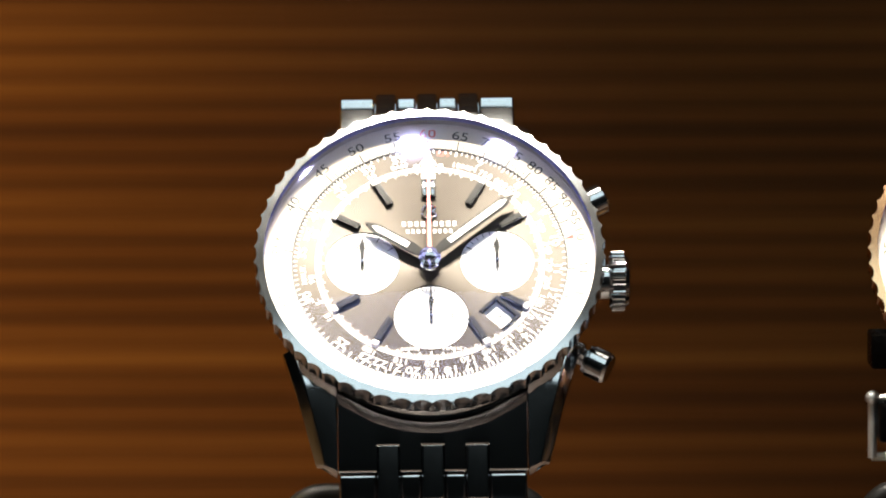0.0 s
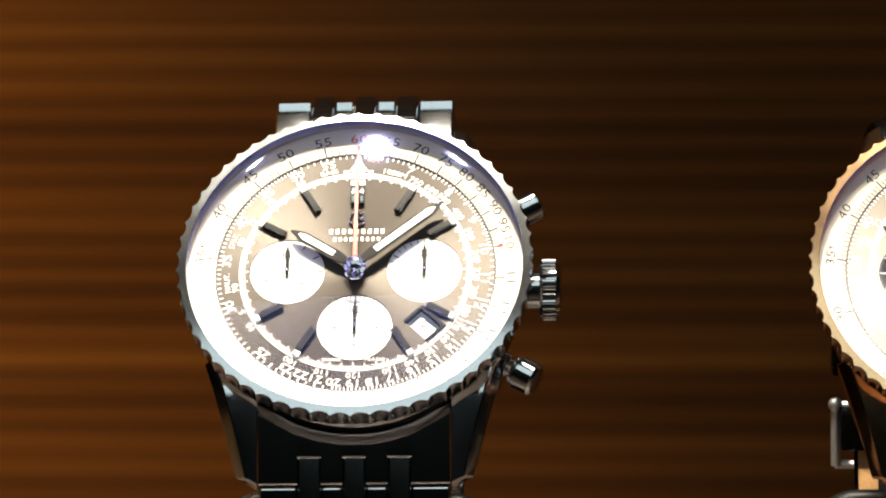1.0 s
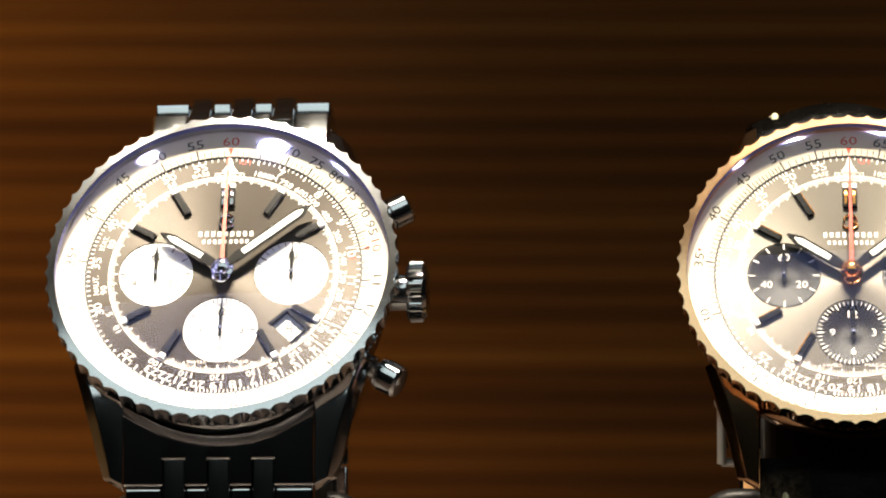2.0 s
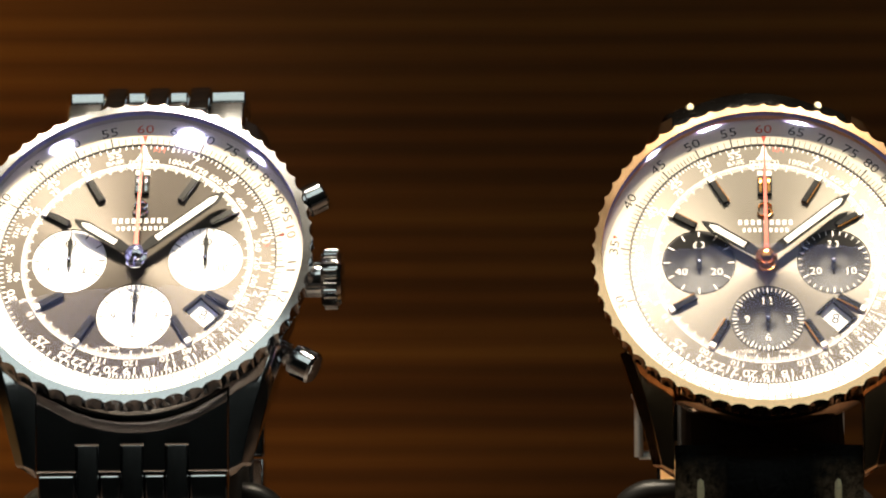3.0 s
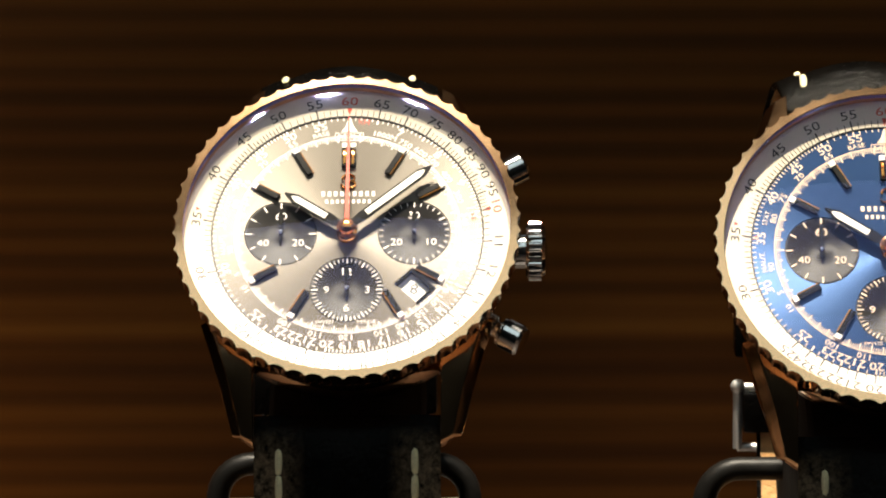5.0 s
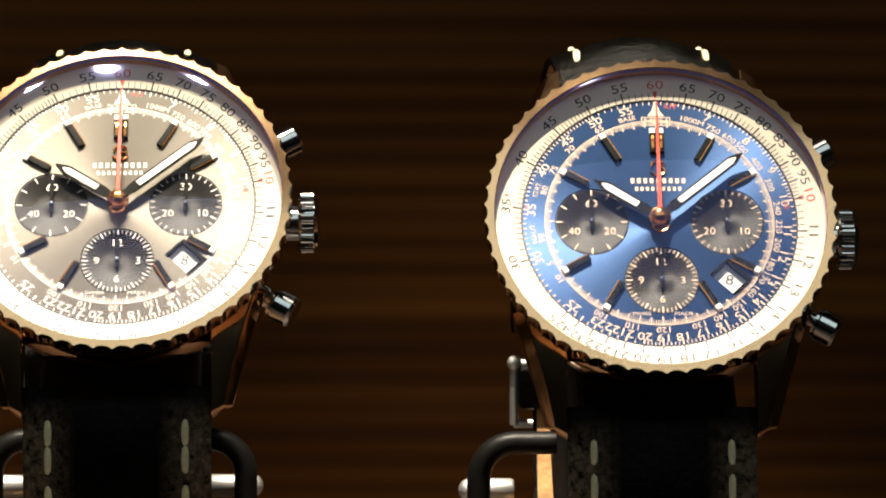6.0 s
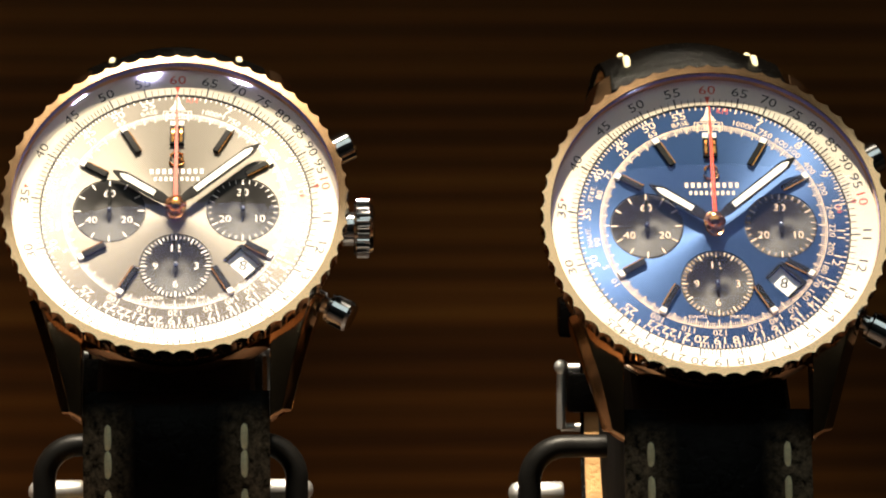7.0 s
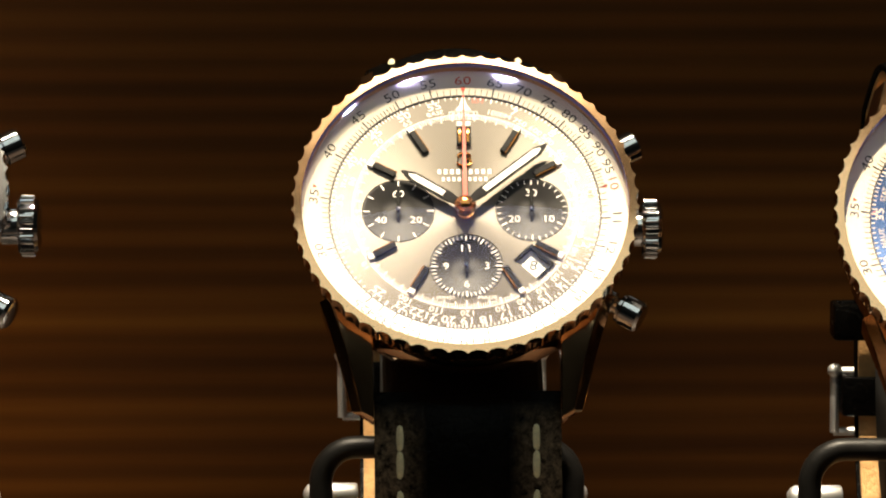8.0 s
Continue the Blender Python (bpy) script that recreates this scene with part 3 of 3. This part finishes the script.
def wristwatch(m, elevation, metal, dial, sub, ink, sub_ink, figure_label, label, centre_metal):
    # On gold watches, steel puts the pale reflections on gold into the trim's colour.
    trim_metal = STEEL
    body = new("wristwatch")
    body.empty_display_size = 0.01
    body.matrix_world = m
    tagged(body, label, "watch", "watches on display")
    # case
    bm = bmesh.new()
    lathe(bm, [(0, -9.5), (14, -9.5), (16.5, -9.0), (18.4, -7.8), (19.0, -6.8), (19.2, -2.4), (18.9, -1.9), (17, -1.9)], 128)
    part("case", bm, metal, body)
    for sx in (-1, 1):
        for sy in (-1, 1):
            part("lug", lug(bmesh.new(), sx, sy), metal, body, sharp=12)
    bz = part("bezel", bezel_mesh(bmesh.new()), metal, body, "fluted polished bezel")
    bead = mesh_object("tooth", bead_mesh(), metal)
    bead.parent = bz
    for i in range(TEETH):
        a = 2 * math.pi * (i + 0.5) / TEETH
        p = Matrix.Translation((20.452 * MM * math.cos(a), 20.452 * MM * math.sin(a), 0)) @ Matrix.Rotation(a, 4, "Z")
        if i == 0:
            bead.matrix_basis = p
        else:
            share("tooth", bead.data, bz, p)
    # dial
    bm = dial_disc(bmesh.new())
    clear_holes(bm)
    plate = part("dial", bm, dial, body)
    printed("scale", DIAL_INK, ink, plate, figure_label)
    printed("red_scale", DIAL_RED, RED, plate, "small red figures")
    # slide-rule ring
    bm = lathe(bmesh.new(), [(RING_IN - 0.05, -0.1), (RING_IN, 0.12), (RING_OUT, 0.12 + RING_RISE), (RING_OUT + 0.1, 0.6)], 160)
    ring = part("slide_rule_ring", bm, CREAM, body, "cream ring with black figures")
    printed("figures", RING_INK, INK, ring, "black printed figures")
    printed("red_figures", RING_RED, RED, ring, "red printed figures")
    part("ring_edge", lathe(bmesh.new(), [(RING_IN - 0.16, 0.03), (RING_IN - 0.1, 0.16), (RING_IN + 0.03, 0.17), (RING_IN + 0.06, 0.1)], 128), INK, ring)
    # subdials
    for key, (cx, cy) in SUBS.items():
        bm = lathe(bmesh.new(), [(SUB_R, -0.24), (SUB_R - 0.06, -0.1), (SUB_R - 0.3, -0.08), (SUB_R - 0.36, -0.1), (2.2, -0.1), (2.15, -0.12), (1.0, -0.12), (0, -0.12)], 64)
        ob = part("subdial", bm, sub, body)
        ob.location = (cx * MM, cy * MM, 0)
        printed("numerals", SUB_INK[key], sub_ink, ob)
        bm = prism(bmesh.new(), [(-0.14, -1.1), (0.14, -1.1), (0.24, 0), (0.2, 1.2), (0.32, 2.2), (0.06, 3.4), (-0.06, 3.4), (-0.32, 2.2), (-0.2, 1.2), (-0.24, 0)], 0.25, 0.36, inset=0.05)
        h = part("subdial_hand", bm, BLACK, ob)
        part("pin", lathe(bmesh.new(), [(0.3, 0.1), (0.3, 0.5), (0.18, 0.6), (0, 0.62)], 16), STEEL, ob)
    # hour marks
    for hour in (1, 2, 4, 5, 7, 8, 10, 11):
        t = ring_turn(30 * hour)
        r0 = 9.3 if hour not in (10, 2, 4, 8) else 9.7
        mark = part("hour_mark", strip(bmesh.new(), -0.34, 0.34, r0, 12.7, 0.02, 0.5, t), BLACK, body)
        part("edge", strip(bmesh.new(), 0.36, 0.48, r0, 12.65, 0.02, 0.42, t), centre_metal, mark)
        part("lume", strip(bmesh.new(), -0.4, 0.4, 12.73, 13.4, 0.04, 0.4, t), LUME, mark)
    for x in (-0.5, 0.5):
        mark = part("hour_mark", strip(bmesh.new(), x - 0.36, x + 0.36, 9.1, 11.7, 0.02, 0.5), BLACK, body)
        part("edge", strip(bmesh.new(), x - 0.16, x + 0.16, 9.3, 11.4, 0.5, 0.53), centre_metal, mark)
        part("lume", strip(bmesh.new(), x - 0.36, x + 0.36, 11.74, 12.45, 0.02, 0.42), LUME, mark)
    part("pointer", prism(bmesh.new(), [(-1.0, 14.2), (1.0, 14.2), (0.45, 15.0), (0.12, 16.2), (-0.12, 16.2), (-0.45, 15.0)], 0.03, 0.1), ink, body)
    bm = bmesh.new()
    tube(bm, [(0.75 * math.cos(a), 7.5 + 0.5 * math.sin(a), 0.2) for a in np.linspace(-1.2, 3.6, 14)], 0.13, 8)
    tube(bm, [(0.85 * math.cos(a), 6.65 + 0.5 * math.sin(a), 0.2) for a in np.linspace(-3.3, 1.5, 14)], 0.13, 8)
    part("emblem", bm, centre_metal, body)
    # date
    t = Matrix.Translation((*DATE_C, 0)) @ Matrix.Rotation(radians(-45), 4, "Z")
    date = part("date_wheel", strip(bmesh.new(), -1.7, 1.7, -1.3, 1.3, -0.62, -0.5, t), WHITE, body)
    bm = bmesh.new()
    for b in ((-2.0, 2.0, 1.25, 1.72), (-2.0, -1.65, -1.3, 1.25), (1.65, 2.0, -1.3, 1.25)):
        strip(bm, *b, 0.0, 0.2, t)
    part("date_frame", bm, BLACK, date)
    p = Print(lambda r: -0.47)
    p.word("8", 0, 0, 1.35, 1.1)
    fig = printed("date_figure", p.made("date_figure"), INK, date)
    fig.matrix_basis = Matrix.Translation((DATE_C[0] * MM, DATE_C[1] * MM, 0)) @ Matrix.Rotation(radians(-10), 4, "Z")
    # hour, minute and seconds pointers
    for name, length, width, z, angle in (("hour_hand", 9.2, 1.4, 0.95, -56.5), ("minute_hand", 13.2, 1.3, 1.3, 50.0)):
        t = ring_turn(angle)
        bm = hand(bmesh.new(), length, width, 0.6, z)
        bmesh.ops.transform(bm, matrix=t, verts=bm.verts)
        h = part(name, bm, BLACK, body)
        part("lume", prism(bmesh.new(), [(-0.38, 3.0), (0.38, 3.0), (0.42, length - 1.9), (0.1, length - 1.1), (-0.1, length - 1.1), (-0.42, length - 1.9)], z + 0.21, z + 0.29, t, 0.06), LUME, h, "pale luminous inlay")
    bm = prism(bmesh.new(), [(-0.26, -0.2), (0.26, -0.2), (0.2, 9.0), (0.1, 15.3), (-0.1, 15.3), (-0.2, 9.0)], 1.75, 1.88, inset=0.03)
    sec = part("seconds_hand", bm, ORANGE, body, "thin red seconds hand")
    bm = bmesh.new()
    tube(bm, [(0.95 * math.sin(a), -1.35 - 0.85 * math.cos(a), 1.8) for a in np.linspace(-1.5, 1.5, 12)], 0.17, 8)
    tube(bm, [(0, -0.3, 1.8), (0, -2.3, 1.8)], 0.2, 8)
    tube(bm, [(-0.6, -1.2, 1.8), (0.6, -1.2, 1.8)], 0.14, 8)
    part("counterweight", bm, centre_metal, sec)
    part("hub", lathe(bmesh.new(), [(1.2, 0.05), (1.2, 0.85), (1.32, 0.95), (1.32, 1.25), (0.95, 1.4), (0.9, 1.95), (0.45, 2.2), (0, 2.25)], 32), centre_metal, body)
    # crystal
    bm = lathe(bmesh.new(), [(19.6, 1.6), (19.6, 2.36)] + [(19.5, 2.42)] + [(DOME * math.sin(a), 2.45 + DOME * (math.cos(a) - math.cos(DOME_EDGE))) for a in np.linspace(DOME_EDGE, 0, 14)], 128)
    part("crystal", bm, CRYSTAL, body, "domed clear crystal", sharp=60).visible_shadow = False
    # crown and pushers
    bm = bmesh.new()
    side = Matrix.Translation((0, 0, -4.9)) @ Matrix.Rotation(radians(90), 4, "Y")
    lathe(bm, [(2.2, 19.5), (2.2, 21.4), (3.2, 21.45), (3.3, 21.6), (3.3, 23.4), (3.0, 23.8), (2.3, 24.0), (0, 24.1)], 48, side)
    crown = part("crown", bm, trim_metal, body)
    flute = part("flute", block(bmesh.new(), 3.1, 3.62, -0.22, 0.22, 21.7, 23.4, 0.12, None, 1), trim_metal, crown)
    side.translation *= MM
    flute.matrix_basis = side
    for i in range(1, 26):
        share("flute", flute.data, crown, side @ Matrix.Rotation(2 * math.pi * i / 26, 4, "Z"))
    for a in (29.3, -31.0):
        t = Matrix.Rotation(radians(a), 4, "Z") @ Matrix.Translation((0, 0, -4.6)) @ Matrix.Rotation(radians(90), 4, "Y")
        bm = lathe(bmesh.new(), [(1.5, 19.0), (1.5, 20.6), (1.05, 20.7), (1.05, 21.4), (1.75, 21.5), (1.75, 21.8), (1.6, 21.9), (1.95, 22.05), (1.95, 24.1), (1.65, 24.45), (0, 24.55)], 28, t)
        part("push_button", bm, trim_metal, body)
    return body


def leather_strap(body, elevation, top):
    """A padded leather strap that runs round behind, with lining, stitches, keepers and buckle."""
    steps = frames_along(loop_path(elevation, top))
    total = steps[-1][3]

    def lean(s):
        return -2.5 * min(1.0, max(0.0, s - 14) / (0.3 * total)) * min(1.0, (total - s) / 18)

    def outside(i, s):
        end = min(s, total - s)
        pad = 1.9 * min(1.0, 0.45 + end / 9) * max(0.0, 1 - max(0.0, end - 8) / 32)
        w = 11.1
        fall = 0.35 + 0.65 * min(1.0, end / 2.0)
        sec = []
        for k in range(13):
            u = -1 + 2 * k / 12
            swell = math.cos(min(1.0, abs(u) / 0.72) * math.pi / 2) ** 0.8
            groove = 0.35 * math.exp(-((abs(u) - 0.75) / 0.045) ** 2)
            edge = 0.8 * max(0.0, (abs(u) - 0.86) / 0.14) ** 2
            sec.append((u * w + lean(s), fall * (1.15 + pad * swell - groove - edge)))
        return sec + [(w + lean(s), -0.35), (-w + lean(s), -0.35)]

    strap = part("strap", sweep(bmesh.new(), steps, outside), LEATHER, body, "black padded leather strap", sharp=50)
    part("lining", sweep(bmesh.new(), steps[3:-3], lambda i, s: [(-10.6 + lean(s), -0.38), (10.6 + lean(s), -0.38), (10.6 + lean(s), -1.25), (-10.6 + lean(s), -1.25)]), TAN, strap, "tan leather lining")
    stitch = mesh_object("stitch", tube(bmesh.new(), [(0, -1.6, -0.15), (0, -1.15, 0.15), (0, -0.4, 0.38), (0, 0.4, 0.38), (0, 1.15, 0.15), (0, 1.6, -0.15)], 0.46, 8), THREAD)
    stitch.parent = strap
    first = True
    for x in (-8.05, 8.05):
        for end in (0, 1):
            s = 5.6
            while s < 34:
                want = s if end == 0 else total - s
                p, t, n, _ = min(steps, key=lambda q: abs(q[3] - want))
                q = Matrix(((1, 0, 0, x + lean(want)), (0, t.x, n.x, p.x + n.x * 0.95), (0, t.y, n.y, p.y + n.y * 0.95), (0, 0, 0, 1)))
                q = Matrix.Diagonal((MM, MM, MM, 1)) @ q @ Matrix.Diagonal((1 / MM, 1 / MM, 1 / MM, 1))
                if first:
                    stitch.matrix_basis, first = q, False
                else:
                    share("stitch", stitch.data, strap, q)
                s += 3.6
    s, c = math.sin(elevation), math.cos(elevation)
    # axes that stand level and upright behind the watch
    level = Matrix(((1, 0, 0, -2.6), (0, s, c, 0), (0, -c, s, 0), (0, 0, 0, 1)))
    for z0, z1, left in ((-18.2, -13.4, -13.9), (-28.2, -23.0, -12.8)):
        bm = bmesh.new()
        block(bm, left, 12.2, 37.2, 38.2, z0, z1, 0.4, level)
        block(bm, left, 12.2, 42.6, 43.6, z0, z1, 0.4, level)
        block(bm, left, left + 0.9, 38.2, 42.6, z0, z1, 0.3, level)
        block(bm, 11.3, 12.2, 38.2, 42.6, z0, z1, 0.3, level)
        part("keeper", bm, LEATHER, strap, "black leather keeper loop")
    bm = bmesh.new()
    for x in (-13.4, 13.4):
        tube(bm, [level @ Vector((x, 41.5, -22.8 - 0.9 * k)) for k in range(10)], 0.62, 12)
    tube(bm, [level @ Vector((-13.4 + 2.68 * k, 41.9, -22.8)) for k in range(11)], 0.6, 12)
    tube(bm, [level @ Vector((-13.4 + 2.68 * k, 42.4, -30.9)) for k in range(11)], 0.6, 12)
    for x in (-13.4, 13.4):
        bmesh.ops.create_uvsphere(bm, u_segments=14, v_segments=8, radius=0.98, matrix=Matrix.Translation(level @ Vector((x, 41.3, -22.6))))
    part("buckle", bm, SATIN, strap, "polished metal buckle")
    return strap


def link_mesh(width):
    bm = bmesh.new()
    block(bm, -width / 2 + 0.04, width / 2 - 0.04, -3.32, 3.32, -1.3, 1.2, 0.42, segments=4)
    return bm


def steel_bracelet(body, elevation):
    """A seven-row steel bracelet of staggered links."""
    band = new("bracelet")
    band.parent = body
    tagged(band, "polished steel link bracelet")
    path = loop_path(elevation, top=16.4)
    steps = frames_along(path)
    total = steps[-1][3]
    widths = [4.45, 2.75, 2.45, 2.75, 2.45, 2.75, 4.45]
    x = -sum(widths) / 2
    for col, w in enumerate(widths):
        x += w / 2
        data = mesh_object("link", link_mesh(w), STEEL, sharp=18)
        data.parent = band
        first = True
        s = 3.2 if col % 2 else 6.6
        while s < total - 1.0:
            p, t, n, _ = min(steps, key=lambda q: abs(q[3] - s))
            lift = 0.25 if col % 2 else 0.0
            q = Matrix(((MM, 0, 0, x * MM), (0, t.x * MM, n.x * MM, (p.x + n.x * lift) * MM), (0, t.y * MM, n.y * MM, (p.y + n.y * lift) * MM), (0, 0, 0, 1))) @ Matrix.Diagonal((1 / MM, 1 / MM, 1 / MM, 1))
            if first:
                data.matrix_basis, first = q, False
            else:
                share("link", data.data, band, q)
            s += 6.75
        x += w / 2
    for sy in (-1, 1):
        x = -sum(widths) / 2
        for col, w in enumerate(widths):
            tip = 21.9 if col % 2 else 24.6
            drop = 3.0 if sy < 0 else 4.2
            bm = bmesh.new()
            ends = []
            for u in (x, x + w):
                near = math.sqrt(20.75 ** 2 - u * u)
                fall, top = -drop - 0.52 * (tip - 17.3), -drop - 0.52 * (near - 17.3)
                outline = [(near - 1.5, top + 0.1), (near, top), (tip - 0.12, fall), (tip, fall - 0.3), (tip - 0.4, -8.4), (near - 1.5, -8.4)]
                ends.append([bm.verts.new((u, sy * y, z)) for y, z in outline])
            a, b = ends
            n = len(a)
            for k in range(n):
                bm.faces.new((a[k], a[(k + 1) % n], b[(k + 1) % n], b[k]))
            bm.faces.new(a)
            bm.faces.new(b)
            bmesh.ops.recalc_face_normals(bm, faces=bm.faces)
            bmesh.ops.bevel(bm, geom=[e for e in bm.edges if abs(e.verts[0].co.x - e.verts[1].co.x) > 1 and e.calc_face_angle(0) > radians(30)], offset=0.14, segments=2, affect="EDGES", profile=0.5)
            part("end_link", bm, STEEL, band, sharp=12)
            x += w
    return band


WATCHES = [(0.00000, 0.00000, 0.10000, 50.98, -0.71, 0.71), (0.07429, 0.01062, 0.09858, 54.55, -0.64, -1.79), (0.13852, 0.00279, 0.09735, 57.80, -0.45, -3.29)]
SHELF_Z = 0.0465


def tilt(w):
    return radians(90 - w[3])


w1 = wristwatch(pose(*WATCHES[0]), tilt(WATCHES[0]), STEEL, GREY_DIAL, WHITE, PALE, INK, "pale printed scales", "steel chronograph watch with grey dial, white subdials, steel bracelet", STEEL)
steel_bracelet(w1, tilt(WATCHES[0]))
w2 = wristwatch(pose(*WATCHES[1]), tilt(WATCHES[1]), GOLD, SILVER_DIAL, DARK_SUB, PALE, PALE, "white printed scales", "rose gold chronograph watch with silver dial, black leather strap", COPPER)
leather_strap(w2, tilt(WATCHES[1]), 15.8)
w3 = wristwatch(pose(*WATCHES[2]), tilt(WATCHES[2]), GOLD, BLUE_DIAL, DARK_SUB, GOLD_INK, GOLD_INK, "gilt printed scales", "rose gold chronograph watch with blue dial, black leather strap", COPPER)
leather_strap(w3, tilt(WATCHES[2]), 18.0)


# ---------------------------------------------------------------- stands
def watch_stand(x, y, top, watch):
    base = new("watch_stand")
    base.matrix_world = pose(x, y, SHELF_Z)
    tagged(base, "black arched watch stand with chrome side pegs", "watch stand", "stands under the watches")
    h = (top - SHELF_Z) / MM
    pts = [(-16.3, 0, 1)]
    pts += [(-16.3, 0, h - 6.5)] + [(-11.8 - 4.5 * math.cos(a), 0, h - 6 + 4.5 * math.sin(a)) for a in np.linspace(0.1, math.pi / 2, 8)]
    pts += [(-x0, y0, z0) for x0, y0, z0 in reversed(pts)]
    part("arch", tube(bmesh.new(), pts, 1.5, 16), RUBBER, base)
    rod_z = h - 8.3
    for sx in (-1, 1):
        turn = Matrix.Translation((sx * 11.4, 4.2, rod_z)) @ Matrix.Rotation(sx * radians(90), 4, "Y")
        bm = lathe(bmesh.new(), [(0, 0), (1.3, 0.1), (1.5, 0.4), (1.5, 6.0), (1.2, 6.7), (0.6, 7.1), (0, 7.2)], 20, turn)
        part("cross_rod", bm, SATIN, base, "polished chrome peg")
    part("foot", block(bmesh.new(), -19, 19, -4, 8, 0, 1.6, 0.5), RUBBER, base)
    ox, oy, oz = watch[0] - x, watch[1] - y, watch[2] - SHELF_Z
    line = smooth_path([(-2.0, -22), (-1.0, -33), (7, -43), (19, -44.5), (28, -40), (33.5, -31), (35.5, -18), (34.5, -5), (31, 5), (26, 9), (20, 3), (10, -10), (-2.0, -22)], 5)[:-1]
    bm = bmesh.new()
    rings = []
    for u, k in ((-9.5, 0.93), (-8.9, 0.985), (-7.8, 1.0), (7.8, 1.0), (8.9, 0.985), (9.5, 0.93)):
        rings.append([bm.verts.new((u + ox / MM, (18 + (p.x - 18) * k) + oy / MM, (-18 + (p.y + 18) * k) + oz / MM)) for p in line])
    n = len(line)
    for a, b in zip(rings, rings[1:]):
        for i in range(n):
            bm.faces.new((a[i], a[(i + 1) % n], b[(i + 1) % n], b[i]))
    bm.faces.new(rings[0])
    bm.faces.new(rings[-1])
    bmesh.ops.recalc_face_normals(bm, faces=bm.faces)
    part("cushion", bm, VELVET, base, "black cushion inside the strap")
    return base


watch_stand(-0.002, 0.0245, 0.0690, WATCHES[0])
watch_stand(0.0733, 0.0356, 0.0675, WATCHES[1])
watch_stand(0.1355, 0.0278, 0.0682, WATCHES[2])


# ---------------------------------------------------------------- the place
def slab(name, x0, x1, y0, y1, z0, z1, material, label, category=""):
    ob = mesh_object(name, block(bmesh.new(), x0, x1, y0, y1, z0, z1, 0.0), material, scale=1, smooth=False)
    return tagged(ob, label, category, kind="structure")


slab("wall_back", -0.62, 0.76, 0.090, 0.110, -0.3, 0.85, WOOD, "dark brown wood veneer back panel with level grain", "wall")
slab("shelf", -0.62, 0.76, -0.20, 0.0895, SHELF_Z - 0.03, SHELF_Z, SHELF, "dark display shelf under the watches", "shelf")
slab("wall_left", -0.64, -0.6205, -1.05, 0.110, -0.3, 0.85, DARK, "dark end wall of the display room", "wall")
slab("wall_right", 0.7605, 0.78, -1.05, 0.110, -0.3, 0.85, DARK, "dark end wall of the display room", "wall")
slab("wall_front", -0.62, 0.76, -1.05, -1.03, -0.3, 0.85, DARK, "dark wall facing the display", "wall")
slab("floor", -0.64, 0.78, -1.05, 0.110, -0.32, -0.3005, DARK, "dark floor before the display", "floor")
slab("ceiling", -0.64, 0.78, -1.05, 0.110, 0.8505, 0.87, DARK, "dark ceiling over the display", "ceiling")
slab("canopy", -0.62, 0.76, -0.20, 0.0895, 0.6005, 0.62, LAMP_BODY, "dark top panel over the display", "panel")
for k in range(2):
    panel = mesh_object("ceiling_light", block(bmesh.new(), -0.60, 0.74, -0.98 + 0.33 * k, -0.67 + 0.33 * k, 0.835, 0.8495, 0.0), PANEL, scale=1, smooth=False)
    tagged(panel, "pale blue luminous panel under the dark ceiling", "ceiling light", "ceiling lights")

bar = mesh_object("lamp_bar", block(bmesh.new(), -0.22, 0.38, LED_Y - 0.012, LED_Y + 0.012, LED_Z - 0.012, LED_Z + 0.1805, 0.0), LAMP_BODY, scale=1, smooth=False)
tagged(bar, "black lamp bar hanging over the watches", "lamp")
